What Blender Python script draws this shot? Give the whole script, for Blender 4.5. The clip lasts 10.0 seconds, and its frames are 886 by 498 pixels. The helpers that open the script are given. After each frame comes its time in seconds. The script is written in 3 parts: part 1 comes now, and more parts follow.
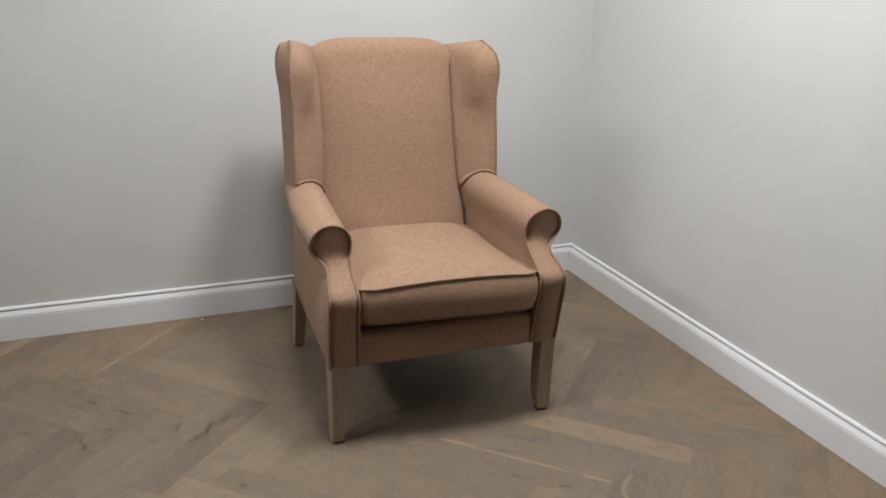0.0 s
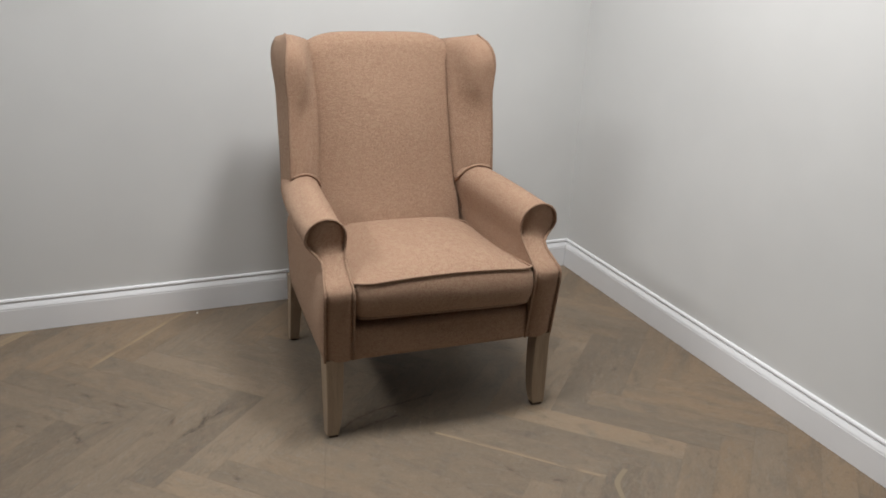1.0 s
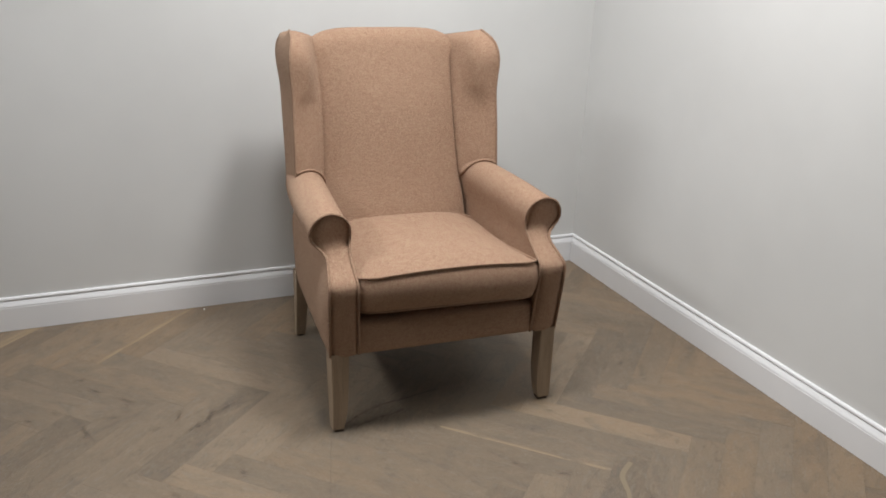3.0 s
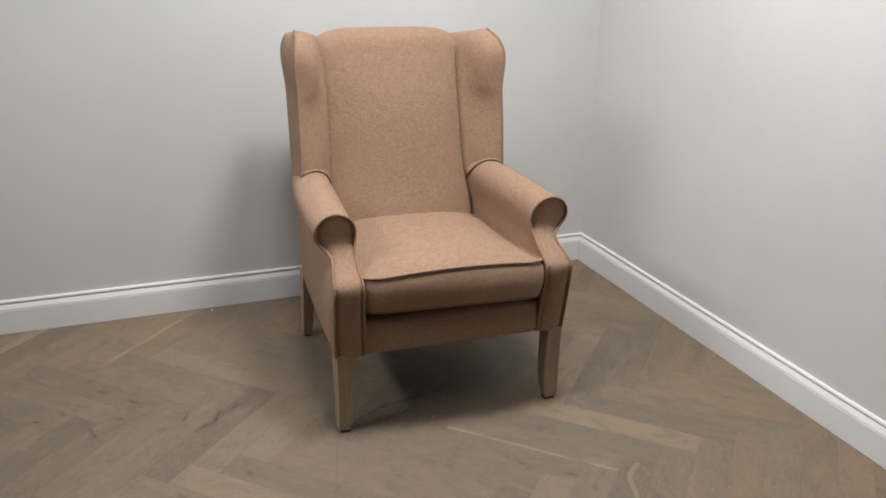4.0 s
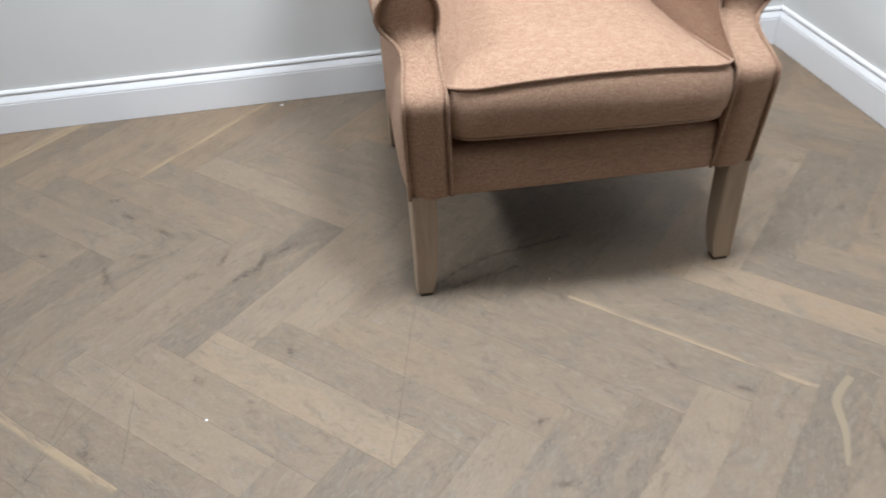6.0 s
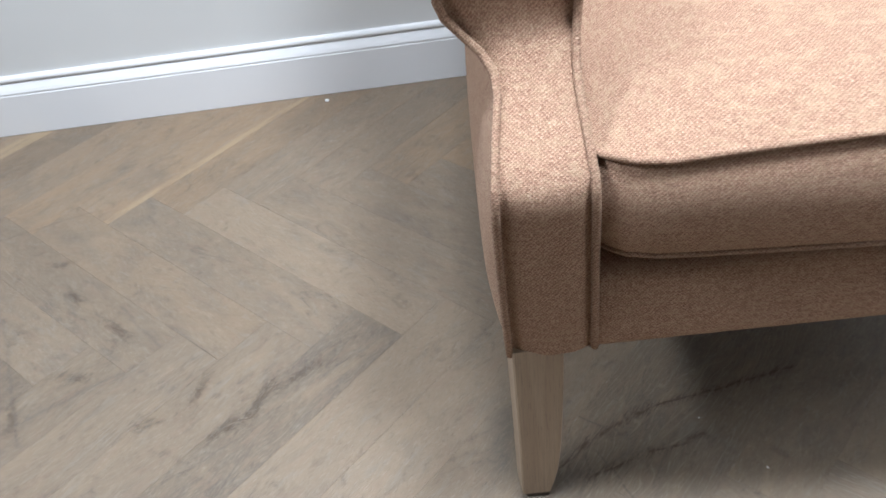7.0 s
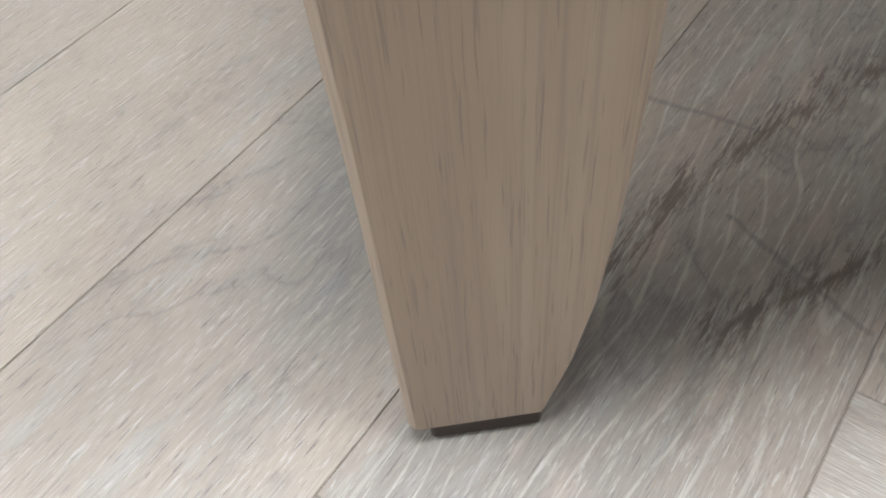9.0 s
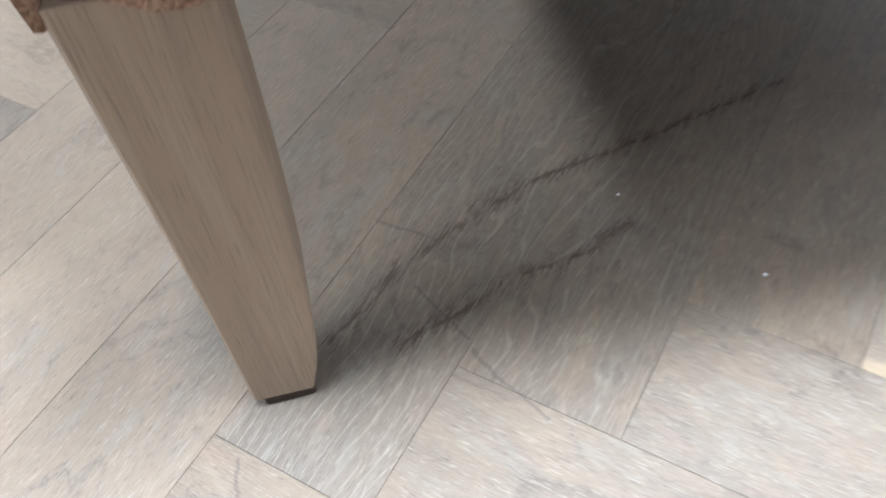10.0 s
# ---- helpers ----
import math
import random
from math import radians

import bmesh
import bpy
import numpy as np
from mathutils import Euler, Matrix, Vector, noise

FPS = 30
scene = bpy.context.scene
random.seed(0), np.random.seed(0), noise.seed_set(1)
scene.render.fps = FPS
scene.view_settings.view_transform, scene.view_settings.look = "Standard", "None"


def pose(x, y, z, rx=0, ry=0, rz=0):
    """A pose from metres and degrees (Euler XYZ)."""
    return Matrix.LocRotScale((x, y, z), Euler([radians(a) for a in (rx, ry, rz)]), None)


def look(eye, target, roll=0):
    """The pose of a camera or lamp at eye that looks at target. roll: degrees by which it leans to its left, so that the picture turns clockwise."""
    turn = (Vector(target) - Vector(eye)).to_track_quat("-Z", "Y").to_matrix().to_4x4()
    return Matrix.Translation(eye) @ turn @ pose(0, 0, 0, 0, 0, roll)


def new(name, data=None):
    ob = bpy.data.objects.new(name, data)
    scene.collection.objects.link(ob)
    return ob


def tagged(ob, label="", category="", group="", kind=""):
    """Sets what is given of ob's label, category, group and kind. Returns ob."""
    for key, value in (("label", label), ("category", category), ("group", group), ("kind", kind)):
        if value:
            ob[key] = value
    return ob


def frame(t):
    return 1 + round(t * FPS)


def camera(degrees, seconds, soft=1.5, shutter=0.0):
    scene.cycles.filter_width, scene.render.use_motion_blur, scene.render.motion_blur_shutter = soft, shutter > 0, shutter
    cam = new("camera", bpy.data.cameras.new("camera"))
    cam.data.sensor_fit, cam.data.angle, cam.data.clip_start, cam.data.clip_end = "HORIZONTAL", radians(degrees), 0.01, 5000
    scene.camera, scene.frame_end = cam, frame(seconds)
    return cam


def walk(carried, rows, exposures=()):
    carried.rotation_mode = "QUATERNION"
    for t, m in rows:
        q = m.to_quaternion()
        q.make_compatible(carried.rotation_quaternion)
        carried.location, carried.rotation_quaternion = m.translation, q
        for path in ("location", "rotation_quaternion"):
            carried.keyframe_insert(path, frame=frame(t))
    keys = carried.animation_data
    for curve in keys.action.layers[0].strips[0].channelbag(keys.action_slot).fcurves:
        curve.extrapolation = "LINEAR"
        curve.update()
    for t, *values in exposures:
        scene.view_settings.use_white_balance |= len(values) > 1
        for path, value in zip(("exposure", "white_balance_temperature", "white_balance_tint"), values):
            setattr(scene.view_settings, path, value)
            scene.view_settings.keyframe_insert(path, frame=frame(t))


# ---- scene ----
cam = camera(55.3, 10.0, soft=1.7, shutter=0.15)
PATH = [
    (0, (-1.893, -2.939, 1.345), (-1.137, -1.22, 0.654), 2.4),
    (0.5, (-1.888, -2.938, 1.343), (-1.126, -1.227, 0.641), 2.6),
    (1, (-1.89, -2.941, 1.343), (-1.128, -1.23, 0.642), 2.7),
    (1.5, (-1.896, -2.95, 1.339), (-1.14, -1.237, 0.636), 2.6),
    (2, (-1.895, -2.955, 1.34), (-1.148, -1.24, 0.632), 2.3),
    (2.5, (-1.889, -2.955, 1.336), (-1.143, -1.239, 0.629), 2.3),
    (4, (-1.861, -2.955, 1.335), (-1.146, -1.227, 0.627), 1.6),
    (4.5, (-1.842, -2.942, 1.317), (-1.156, -1.222, 0.561), 1.6),
    (5, (-1.782, -2.856, 1.293), (-1.15, -1.19, 0.383), 1.2),
    (5.5, (-1.688, -2.596, 1.219), (-1.165, -0.99, 0.148), -0.7),
    (6, (-1.539, -2.288, 1.118), (-1.234, -0.714, -0.078), -1.8),
    (6.2, (-1.487, -2.14, 1.082), (-1.35, -0.569, -0.148), -3.5),
    (7.3, (-1.398, -1.322, 0.674), (-1.368, 0.127, -0.704), -7.0),
    (7.5, (-1.387, -1.236, 0.537), (-1.317, 0.127, -0.924), -6.7),
    (7.6, (-1.380, -1.199, 0.470), (-1.306, 0.121, -1.031), -6.7),
    (7.7, (-1.377, -1.166, 0.404), (-1.292, 0.114, -1.134), -6.6),
    (7.8, (-1.378, -1.144, 0.352), (-1.281, 0.114, -1.2), -6.3),
    (8, (-1.377, -1.115, 0.281), (-1.282, 0.109, -1.298), -6.2),
    (8.5, (-1.354, -1.077, 0.205), (-1.259, 0.14, -1.379), -6.2),
    (9, (-1.332, -1.053, 0.183), (-1.231, 0.168, -1.398), -6.5),
    (9.5, (-1.319, -1.078, 0.213), (-1.214, 0.143, -1.368), -6.9),
    (10, (-1.273, -1.195, 0.382), (-1.054, 0.026, -1.187), -6.8),
]
EXPOSURES = [(0, -0.10, 6590, 10), (2.5, 0.04, 6590, 10), (4.0, 0.03, 6590, 10), (4.5, 0.10, 6550, 10), (5.0, 0.36, 6480, 10), (5.5, 0.56, 6280, 9), (6.2, 0.78, 5920, 8),
             (7.3, 1.05, 5640, 7), (7.5, 1.50, 5520, 6), (8.0, 1.58, 5410, 6), (9.0, 1.84, 5420, 6), (9.6, 1.87, 5420, 6), (10.0, 1.72, 5420, 7)]
walk(cam, [(t, look(eye, target, roll)) for t, eye, target, roll in PATH], EXPOSURES)

# ---- world and light ----
world = bpy.data.worlds.new("world")
scene.world = world
world.use_nodes = True
world.node_tree.nodes["Background"].inputs["Color"].default_value = (0.9, 0.95, 1.0, 1)
world.node_tree.nodes["Background"].inputs["Strength"].default_value = 0.0


def ceiling_lamp(name, x, y, z, size, watts, colour, beam=180, aim=None, flat=1.0):
    data = bpy.data.lights.new(name, "AREA")
    data.shape, data.size, data.size_y, data.energy, data.color = "ELLIPSE", size, size * flat, watts, colour
    data.spread = radians(beam)
    ob = new(name, data)
    ob.matrix_world = look((x, y, z), aim or (x, y, 0))
    return ob


LAMP = (0.97, 0.985, 1.0)
ceiling_lamp("downlight", -1.42, -1.16, 2.52, 0.35, 16, LAMP, 150)
ceiling_lamp("downlight", -0.84, -1.14, 2.52, 0.42, 37, LAMP)
ceiling_lamp("downlight", -0.40, -2.20, 2.52, 0.50, 2.6, LAMP)
ceiling_lamp("strip_light", -3.45, -1.08, 2.44, 2.00, 7.1, LAMP, 75, (-1.2, -1.0, 0.1), 0.16)


# ---- materials ----
class Nodes:
    """A small helper to write a node material line by line."""

    def __init__(self, name):
        self.mat = bpy.data.materials.new(name)
        self.mat.use_nodes = True
        self.tree = self.mat.node_tree
        self.bsdf = self.tree.nodes["Principled BSDF"]

    def add(self, kind, **sockets):
        node = self.tree.nodes.new(kind)
        for key, value in sockets.items():
            self.put(node.inputs[key.replace("_", " ")], value)
        return node

    def put(self, socket, value):
        if isinstance(value, bpy.types.NodeSocket):
            self.tree.links.new(value, socket)
        else:
            socket.default_value = value

    def math(self, op, a, b=0.0, clamp=False):
        node = self.tree.nodes.new("ShaderNodeMath")
        node.operation, node.use_clamp = op, clamp
        self.put(node.inputs[0], a)
        self.put(node.inputs[1], b)
        return node.outputs[0]

    def noise(self, vector, scale, detail=3.0, rough=0.55, distortion=0.0):
        node = self.add("ShaderNodeTexNoise", Vector=vector, Scale=scale, Detail=detail, Roughness=rough, Distortion=distortion)
        return node.outputs["Fac"]

    def scaled(self, vector, x, y, z):
        node = self.tree.nodes.new("ShaderNodeVectorMath")
        node.operation = "MULTIPLY"
        self.put(node.inputs[0], vector)
        node.inputs[1].default_value = (x, y, z)
        return node.outputs[0]

    def step(self, value, low, high):
        node = self.tree.nodes.new("ShaderNodeMapRange")
        node.interpolation_type = "SMOOTHSTEP"
        self.put(node.inputs["Value"], value)
        node.inputs["From Min"].default_value = low
        self.put(node.inputs["From Max"], high)
        return node.outputs["Result"]

    def mix(self, factor, a, b, blend="MIX"):
        node = self.tree.nodes.new("ShaderNodeMix")
        node.data_type, node.blend_type = "RGBA", blend
        self.put(node.inputs["Factor"], factor)
        for socket, value in ((node.inputs[6], a), (node.inputs[7], b)):
            self.put(socket, value if isinstance(value, bpy.types.NodeSocket) else (*value, 1.0))
        return node.outputs[2]

    def bump(self, height, strength, distance):
        node = self.add("ShaderNodeBump", Height=height, Strength=strength, Distance=distance)
        self.put(self.bsdf.inputs["Normal"], node.outputs["Normal"])

    def done(self, colour, rough, specular=0.4):
        self.put(self.bsdf.inputs["Base Color"], colour if isinstance(colour, bpy.types.NodeSocket) else (*colour, 1.0))
        self.put(self.bsdf.inputs["Roughness"], rough)
        self.bsdf.inputs["Specular IOR Level"].default_value = specular
        return self.mat


STAINS = [((-1.296, -0.94), (-1.254, -0.907)), ((-1.254, -0.907), (-1.223, -0.891)), ((-1.223, -0.891), (-1.191, -0.878)), ((-1.191, -0.878), (-1.152, -0.866)), ((-1.152, -0.866), (-1.068, -0.851)),
          ((-1.068, -0.851), (-0.972, -0.833)), ((-1.261, -0.952), (-1.227, -0.944)), ((-1.227, -0.944), (-1.191, -0.932)), ((-1.191, -0.932), (-1.143, -0.928)), ((-1.143, -0.928), (-1.114, -0.916))]
FAINT_STAINS = [((-1.865, -0.557), (-1.798, -0.646)), ((-2.049, -0.544), (-1.957, -0.789)), ((-1.957, -0.747), (-1.841, -0.685))]
SCRATCHES = [((-1.35, -0.99), (-1.427, -1.263)), ((-1.427, -1.263), (-1.461, -1.377)), ((-1.878, -0.999), (-2.003, -1.179)), ((-2.003, -1.179), (-2.077, -1.313)), ((-1.995, -1.094), (-2.056, -1.287)),
             ((-1.892, -1.102), (-1.899, -1.272)), ((-2.104, -0.911), (-2.149, -1.085)), ((-2.227, -0.38), (-1.967, -0.296)), ((-1.251, -0.864), (-1.221, -0.89)),
             ((-1.241, -0.917), (-1.229, -0.947)), ((-1.229, -0.947), (-1.222, -0.961)), ((-1.222, -0.968), (-1.2, -1.016))]


def line_distance(n, place, lines):
    """The distance on the floor from a place to the nearest of some straight lines."""
    nearest = None
    for a, b in lines:
        a, b = Vector((*a, 0)), Vector((*b, 0))
        length = (b - a).length
        steps = []
        for op in ("SUBTRACT", "DOT_PRODUCT", "SCALE", "DISTANCE"):
            node = n.tree.nodes.new("ShaderNodeVectorMath")
            node.operation = op
            steps.append(node)
        less, dot, along, gap = steps
        n.put(less.inputs[0], place)
        less.inputs[1].default_value = a
        n.put(dot.inputs[0], less.outputs[0])
        dot.inputs[1].default_value = (b - a) / length
        n.put(along.inputs["Scale"], n.math("MINIMUM", n.math("MAXIMUM", dot.outputs["Value"], 0.0), length))
        along.inputs[0].default_value = (b - a) / length
        n.put(gap.inputs[0], less.outputs[0])
        n.put(gap.inputs[1], along.outputs[0])
        nearest = gap.outputs["Value"] if nearest is None else n.math("MINIMUM", nearest, gap.outputs["Value"])
    return nearest


def oak_floor(name, joined):
    """Brushed, limed oak: u runs along the plank, in metres. A plank's object colour holds its tone, warmth and sapwood."""
    n = Nodes(name)
    uv = n.add("ShaderNodeTexCoord").outputs["UV"]
    if joined:
        rand = n.tree.nodes.new("ShaderNodeNewGeometry").outputs["Random Per Island"]
        tone, warm, sap, side = n.math("FRACT", n.math("MULTIPLY", rand, 7.31)), n.math("FRACT", n.math("MULTIPLY", rand, 13.7)), 0.0, 1.0
    else:
        info = n.tree.nodes.new("ShaderNodeObjectInfo")
        rand = info.outputs["Random"]
        kinds = n.add("ShaderNodeSeparateColor", Color=info.outputs["Color"])
        tone, warm, sap, side = kinds.outputs[0], kinds.outputs[1], kinds.outputs[2], n.math("SUBTRACT", n.math("MULTIPLY", info.outputs["Alpha"], 2.0), 1.0)
    shift = n.add("ShaderNodeCombineXYZ", X=n.math("MULTIPLY", rand, 37.0), Y=n.math("MULTIPLY", rand, 91.0))
    place = n.tree.nodes.new("ShaderNodeVectorMath")
    n.put(place.inputs[0], uv)
    n.put(place.inputs[1], shift.outputs[0])
    p = place.outputs[0]
    base = n.mix(tone, (0.132, 0.102, 0.073), (0.226, 0.171, 0.117))
    tan = n.step(n.noise(n.scaled(p, 2.0, 9.0, 1.0), 1.1, 4.0, 0.6, 0.4), 0.25, 0.65)
    base = n.mix(n.math("MULTIPLY", n.math("MULTIPLY", n.step(warm, 0.58, 1.0), tan), 0.62), base, (0.254, 0.168, 0.094))
    cloud = n.noise(n.scaled(p, 5.0, 9.0, 1.0), 1.3, 5.0, 0.6, 1.0)
    base = n.mix(n.math("MULTIPLY", n.step(cloud, 0.46, 0.72), 0.44), base, (0.110, 0.095, 0.080))
    light = n.noise(n.scaled(p, 3.5, 10.0, 1.0), 2.3, 4.0, 0.62, 0.8)
    base = n.mix(n.math("MULTIPLY", n.step(light, 0.48, 0.75), 0.5), base, (0.236, 0.176, 0.116))
    mottle = n.noise(n.scaled(p, 16.0, 30.0, 1.0), 1.2, 6.0, 0.7, 1.5)
    base = n.mix(n.math("MULTIPLY", n.step(mottle, 0.53, 0.72), 0.48), base, (0.074, 0.055, 0.041))
    base = n.mix(n.math("MULTIPLY", n.step(mottle, 0.46, 0.28), 0.35), base, (0.268, 0.211, 0.149))
    across = n.add("ShaderNodeSeparateXYZ", Vector=p).outputs[1]
    wobble = n.noise(n.scaled(p, 5.0, 14.0, 1.0), 1.0, 2.0, 0.5, 0.5)
    rings = n.math("SINE", n.math("ADD", n.math("MULTIPLY", across, 900.0), n.math("MULTIPLY", wobble, 62.0)))
    patch = n.step(n.noise(n.scaled(p, 3.0, 8.0, 1.0), 1.4, 2.0), 0.5, 0.66)
    base = n.mix(n.math("MULTIPLY", n.math("MULTIPLY", n.math("MULTIPLY", n.step(rings, 0.86, 1.0), n.step(n.noise(n.scaled(p, 60.0, 300.0, 1.0), 1.0, 2.0), 0.3, 0.52)), patch if joined else n.math("MAXIMUM", patch, n.math("GREATER_THAN", info.outputs["Alpha"], 1.5))), 0.42), base, (0.273, 0.230, 0.178))
    streak = n.noise(n.scaled(p, 70.0, 760.0, 1.0), 1.0, 4.0, 0.75, 0.25)
    base = n.mix(n.math("MULTIPLY", n.step(streak, 0.56, 0.63), 0.40), base, (0.324, 0.282, 0.232))
    pores = n.noise(n.scaled(p, 75.0, 1050.0, 1.0), 1.0, 3.0, 0.7, 0.2)
    base = n.mix(n.math("MULTIPLY", n.step(pores, 0.60, 0.66), 0.58), base, (0.058, 0.043, 0.033))
    blush = n.noise(n.scaled(p, 22.0, 70.0, 1.0), 1.0, 4.0, 0.65, 0.6)
    base = n.mix(n.math("MULTIPLY", n.step(blush, 0.50, 0.66), 0.34), base, (0.205, 0.142, 0.100))
    base = n.mix(n.math("MULTIPLY", n.step(blush, 0.46, 0.32), 0.30), base, (0.215, 0.190, 0.160))
    fine = n.noise(n.scaled(p, 110.0, 1900.0, 1.0), 1.0, 2.0, 0.6, 0.1)
    base = n.mix(n.math("MULTIPLY", n.step(fine, 0.56, 0.64), 0.20), base, (0.052, 0.044, 0.036))
    base = n.mix(n.math("MULTIPLY", n.step(fine, 0.43, 0.36), 0.20), base, (0.30, 0.262, 0.215))
    crack = n.noise(n.scaled(p, 2.6, 10.0, 1.0), 1.3, 5.0, 0.6, 0.7)
    ridge = n.math("ABSOLUTE", n.math("SUBTRACT", crack, 0.5))
    where = n.step(n.noise(n.scaled(p, 2.3, 6.0, 1.0), 1.9, 3.0, 0.6), 0.47, 0.62)
    frayed = n.math("ADD", 0.004, n.math("MULTIPLY", n.step(streak, 0.4, 0.65), 0.030))
    vein = n.math("MULTIPLY", n.math("SUBTRACT", 1.0, n.math("DIVIDE", ridge, frayed, True), True), where)
    base = n.mix(n.math("MULTIPLY", vein, 0.34), base, (0.052, 0.041, 0.033))
    knots = n.add("ShaderNodeTexVoronoi", Vector=n.scaled(p, 1.0, 2.0, 1.0), Scale=2.6)
    knot = n.math("SUBTRACT", 1.0, n.step(n.math("ADD", knots.outputs["Distance"], n.math("MULTIPLY", crack, 0.16)), 0.08, 0.15))
    base = n.mix(n.math("MULTIPLY", knot, 0.45), base, (0.052, 0.042, 0.035))
    spot = n.tree.nodes.new("ShaderNodeNewGeometry").outputs["Position"]
    if not joined:
        warp = n.add("ShaderNodeTexNoise", Vector=spot, Scale=24.0, Detail=3.5, Roughness=0.6)
        off = n.tree.nodes.new("ShaderNodeVectorMath")
        off.operation = "MULTIPLY_ADD"
        n.put(off.inputs[0], warp.outputs["Color"])
        off.inputs[1].default_value = (0.016, 0.016, 0.0)
        n.put(off.inputs[2], spot)
        back = n.tree.nodes.new("ShaderNodeVectorMath")
        n.put(back.inputs[0], off.outputs[0])
        back.inputs[1].default_value = (-0.008, -0.008, 0.0)
        frayed_edge = n.math("MULTIPLY", n.step(streak, 0.46, 0.64), 0.017)
        stain = n.math("SUBTRACT", 1.0, n.step(line_distance(n, back.outputs[0], STAINS), 0.0002, n.math("ADD", 0.0020, frayed_edge)))
        stain = n.math("MULTIPLY", stain, n.step(n.noise(n.scaled(p, 45.0, 260.0, 1.0), 1.0, 4.0, 0.7), 0.36, 0.56))
        base = n.mix(n.math("MULTIPLY", stain, 0.92), base, (0.056, 0.036, 0.023))
        faint = n.math("SUBTRACT", 1.0, n.step(line_distance(n, back.outputs[0], FAINT_STAINS), 0.0002, n.math("ADD", 0.004, frayed_edge)))
        base = n.mix(n.math("MULTIPLY", faint, 0.28), base, (0.075, 0.066, 0.060))
        # a broad, soft dark patch on the boards left of the front leg
        leg_patch = n.math("SUBTRACT", 1.0, n.step(n.math("ADD", line_distance(n, back.outputs[0], [((-1.335, -0.855), (-1.354, -0.918))]), n.math("MULTIPLY", mottle, 0.03)), 0.012, 0.050))
        leg_patch = n.math("MULTIPLY", leg_patch, n.math("ADD", 0.3, n.math("MULTIPLY", n.step(streak, 0.62, 0.42), 0.35)))
        base = n.mix(leg_patch, base, (0.073, 0.067, 0.058))
        scratch = n.math("SUBTRACT", 1.0, n.step(line_distance(n, back.outputs[0], SCRATCHES), 0.0003, 0.0016))
        base = n.mix(n.math("MULTIPLY", scratch, 0.36), base, (0.052, 0.042, 0.034))
    split = n.add("ShaderNodeSeparateXYZ", Vector=uv)
    bend = n.math("MULTIPLY", n.math("SUBTRACT", n.noise(n.scaled(p, 6.0, 0.0, 0.0), 1.0, 2.0), 0.5), 0.016)
    edge = n.step(n.math("ADD", n.math("SUBTRACT", bend, n.math("MULTIPLY", split.outputs[1], side)), n.math("MULTIPLY", sap, 0.05)), 0.036, 0.047)
    edge = n.math("MULTIPLY", edge, n.step(n.noise(n.scaled(p, 9.0, 60.0, 1.0), 1.0, 4.0, 0.65), 0.34, 0.56))
    edge = n.math("MULTIPLY", edge, n.math("GREATER_THAN", sap, 0.05))
    base = n.mix(n.math("MULTIPLY", edge, 0.62), base, (0.330, 0.245, 0.148))
    relief = n.math("SUBTRACT", n.math("MULTIPLY", streak, 0.5), n.math("ADD", n.math("MULTIPLY", n.math("ADD", pores, fine), 0.45), n.math("MULTIPLY", vein, 0.6)))
    n.bump(relief, 0.4, 0.0012)
    return n.done(base, n.math("ADD", 0.40, n.math("MULTIPLY", cloud, 0.2)), 0.35)


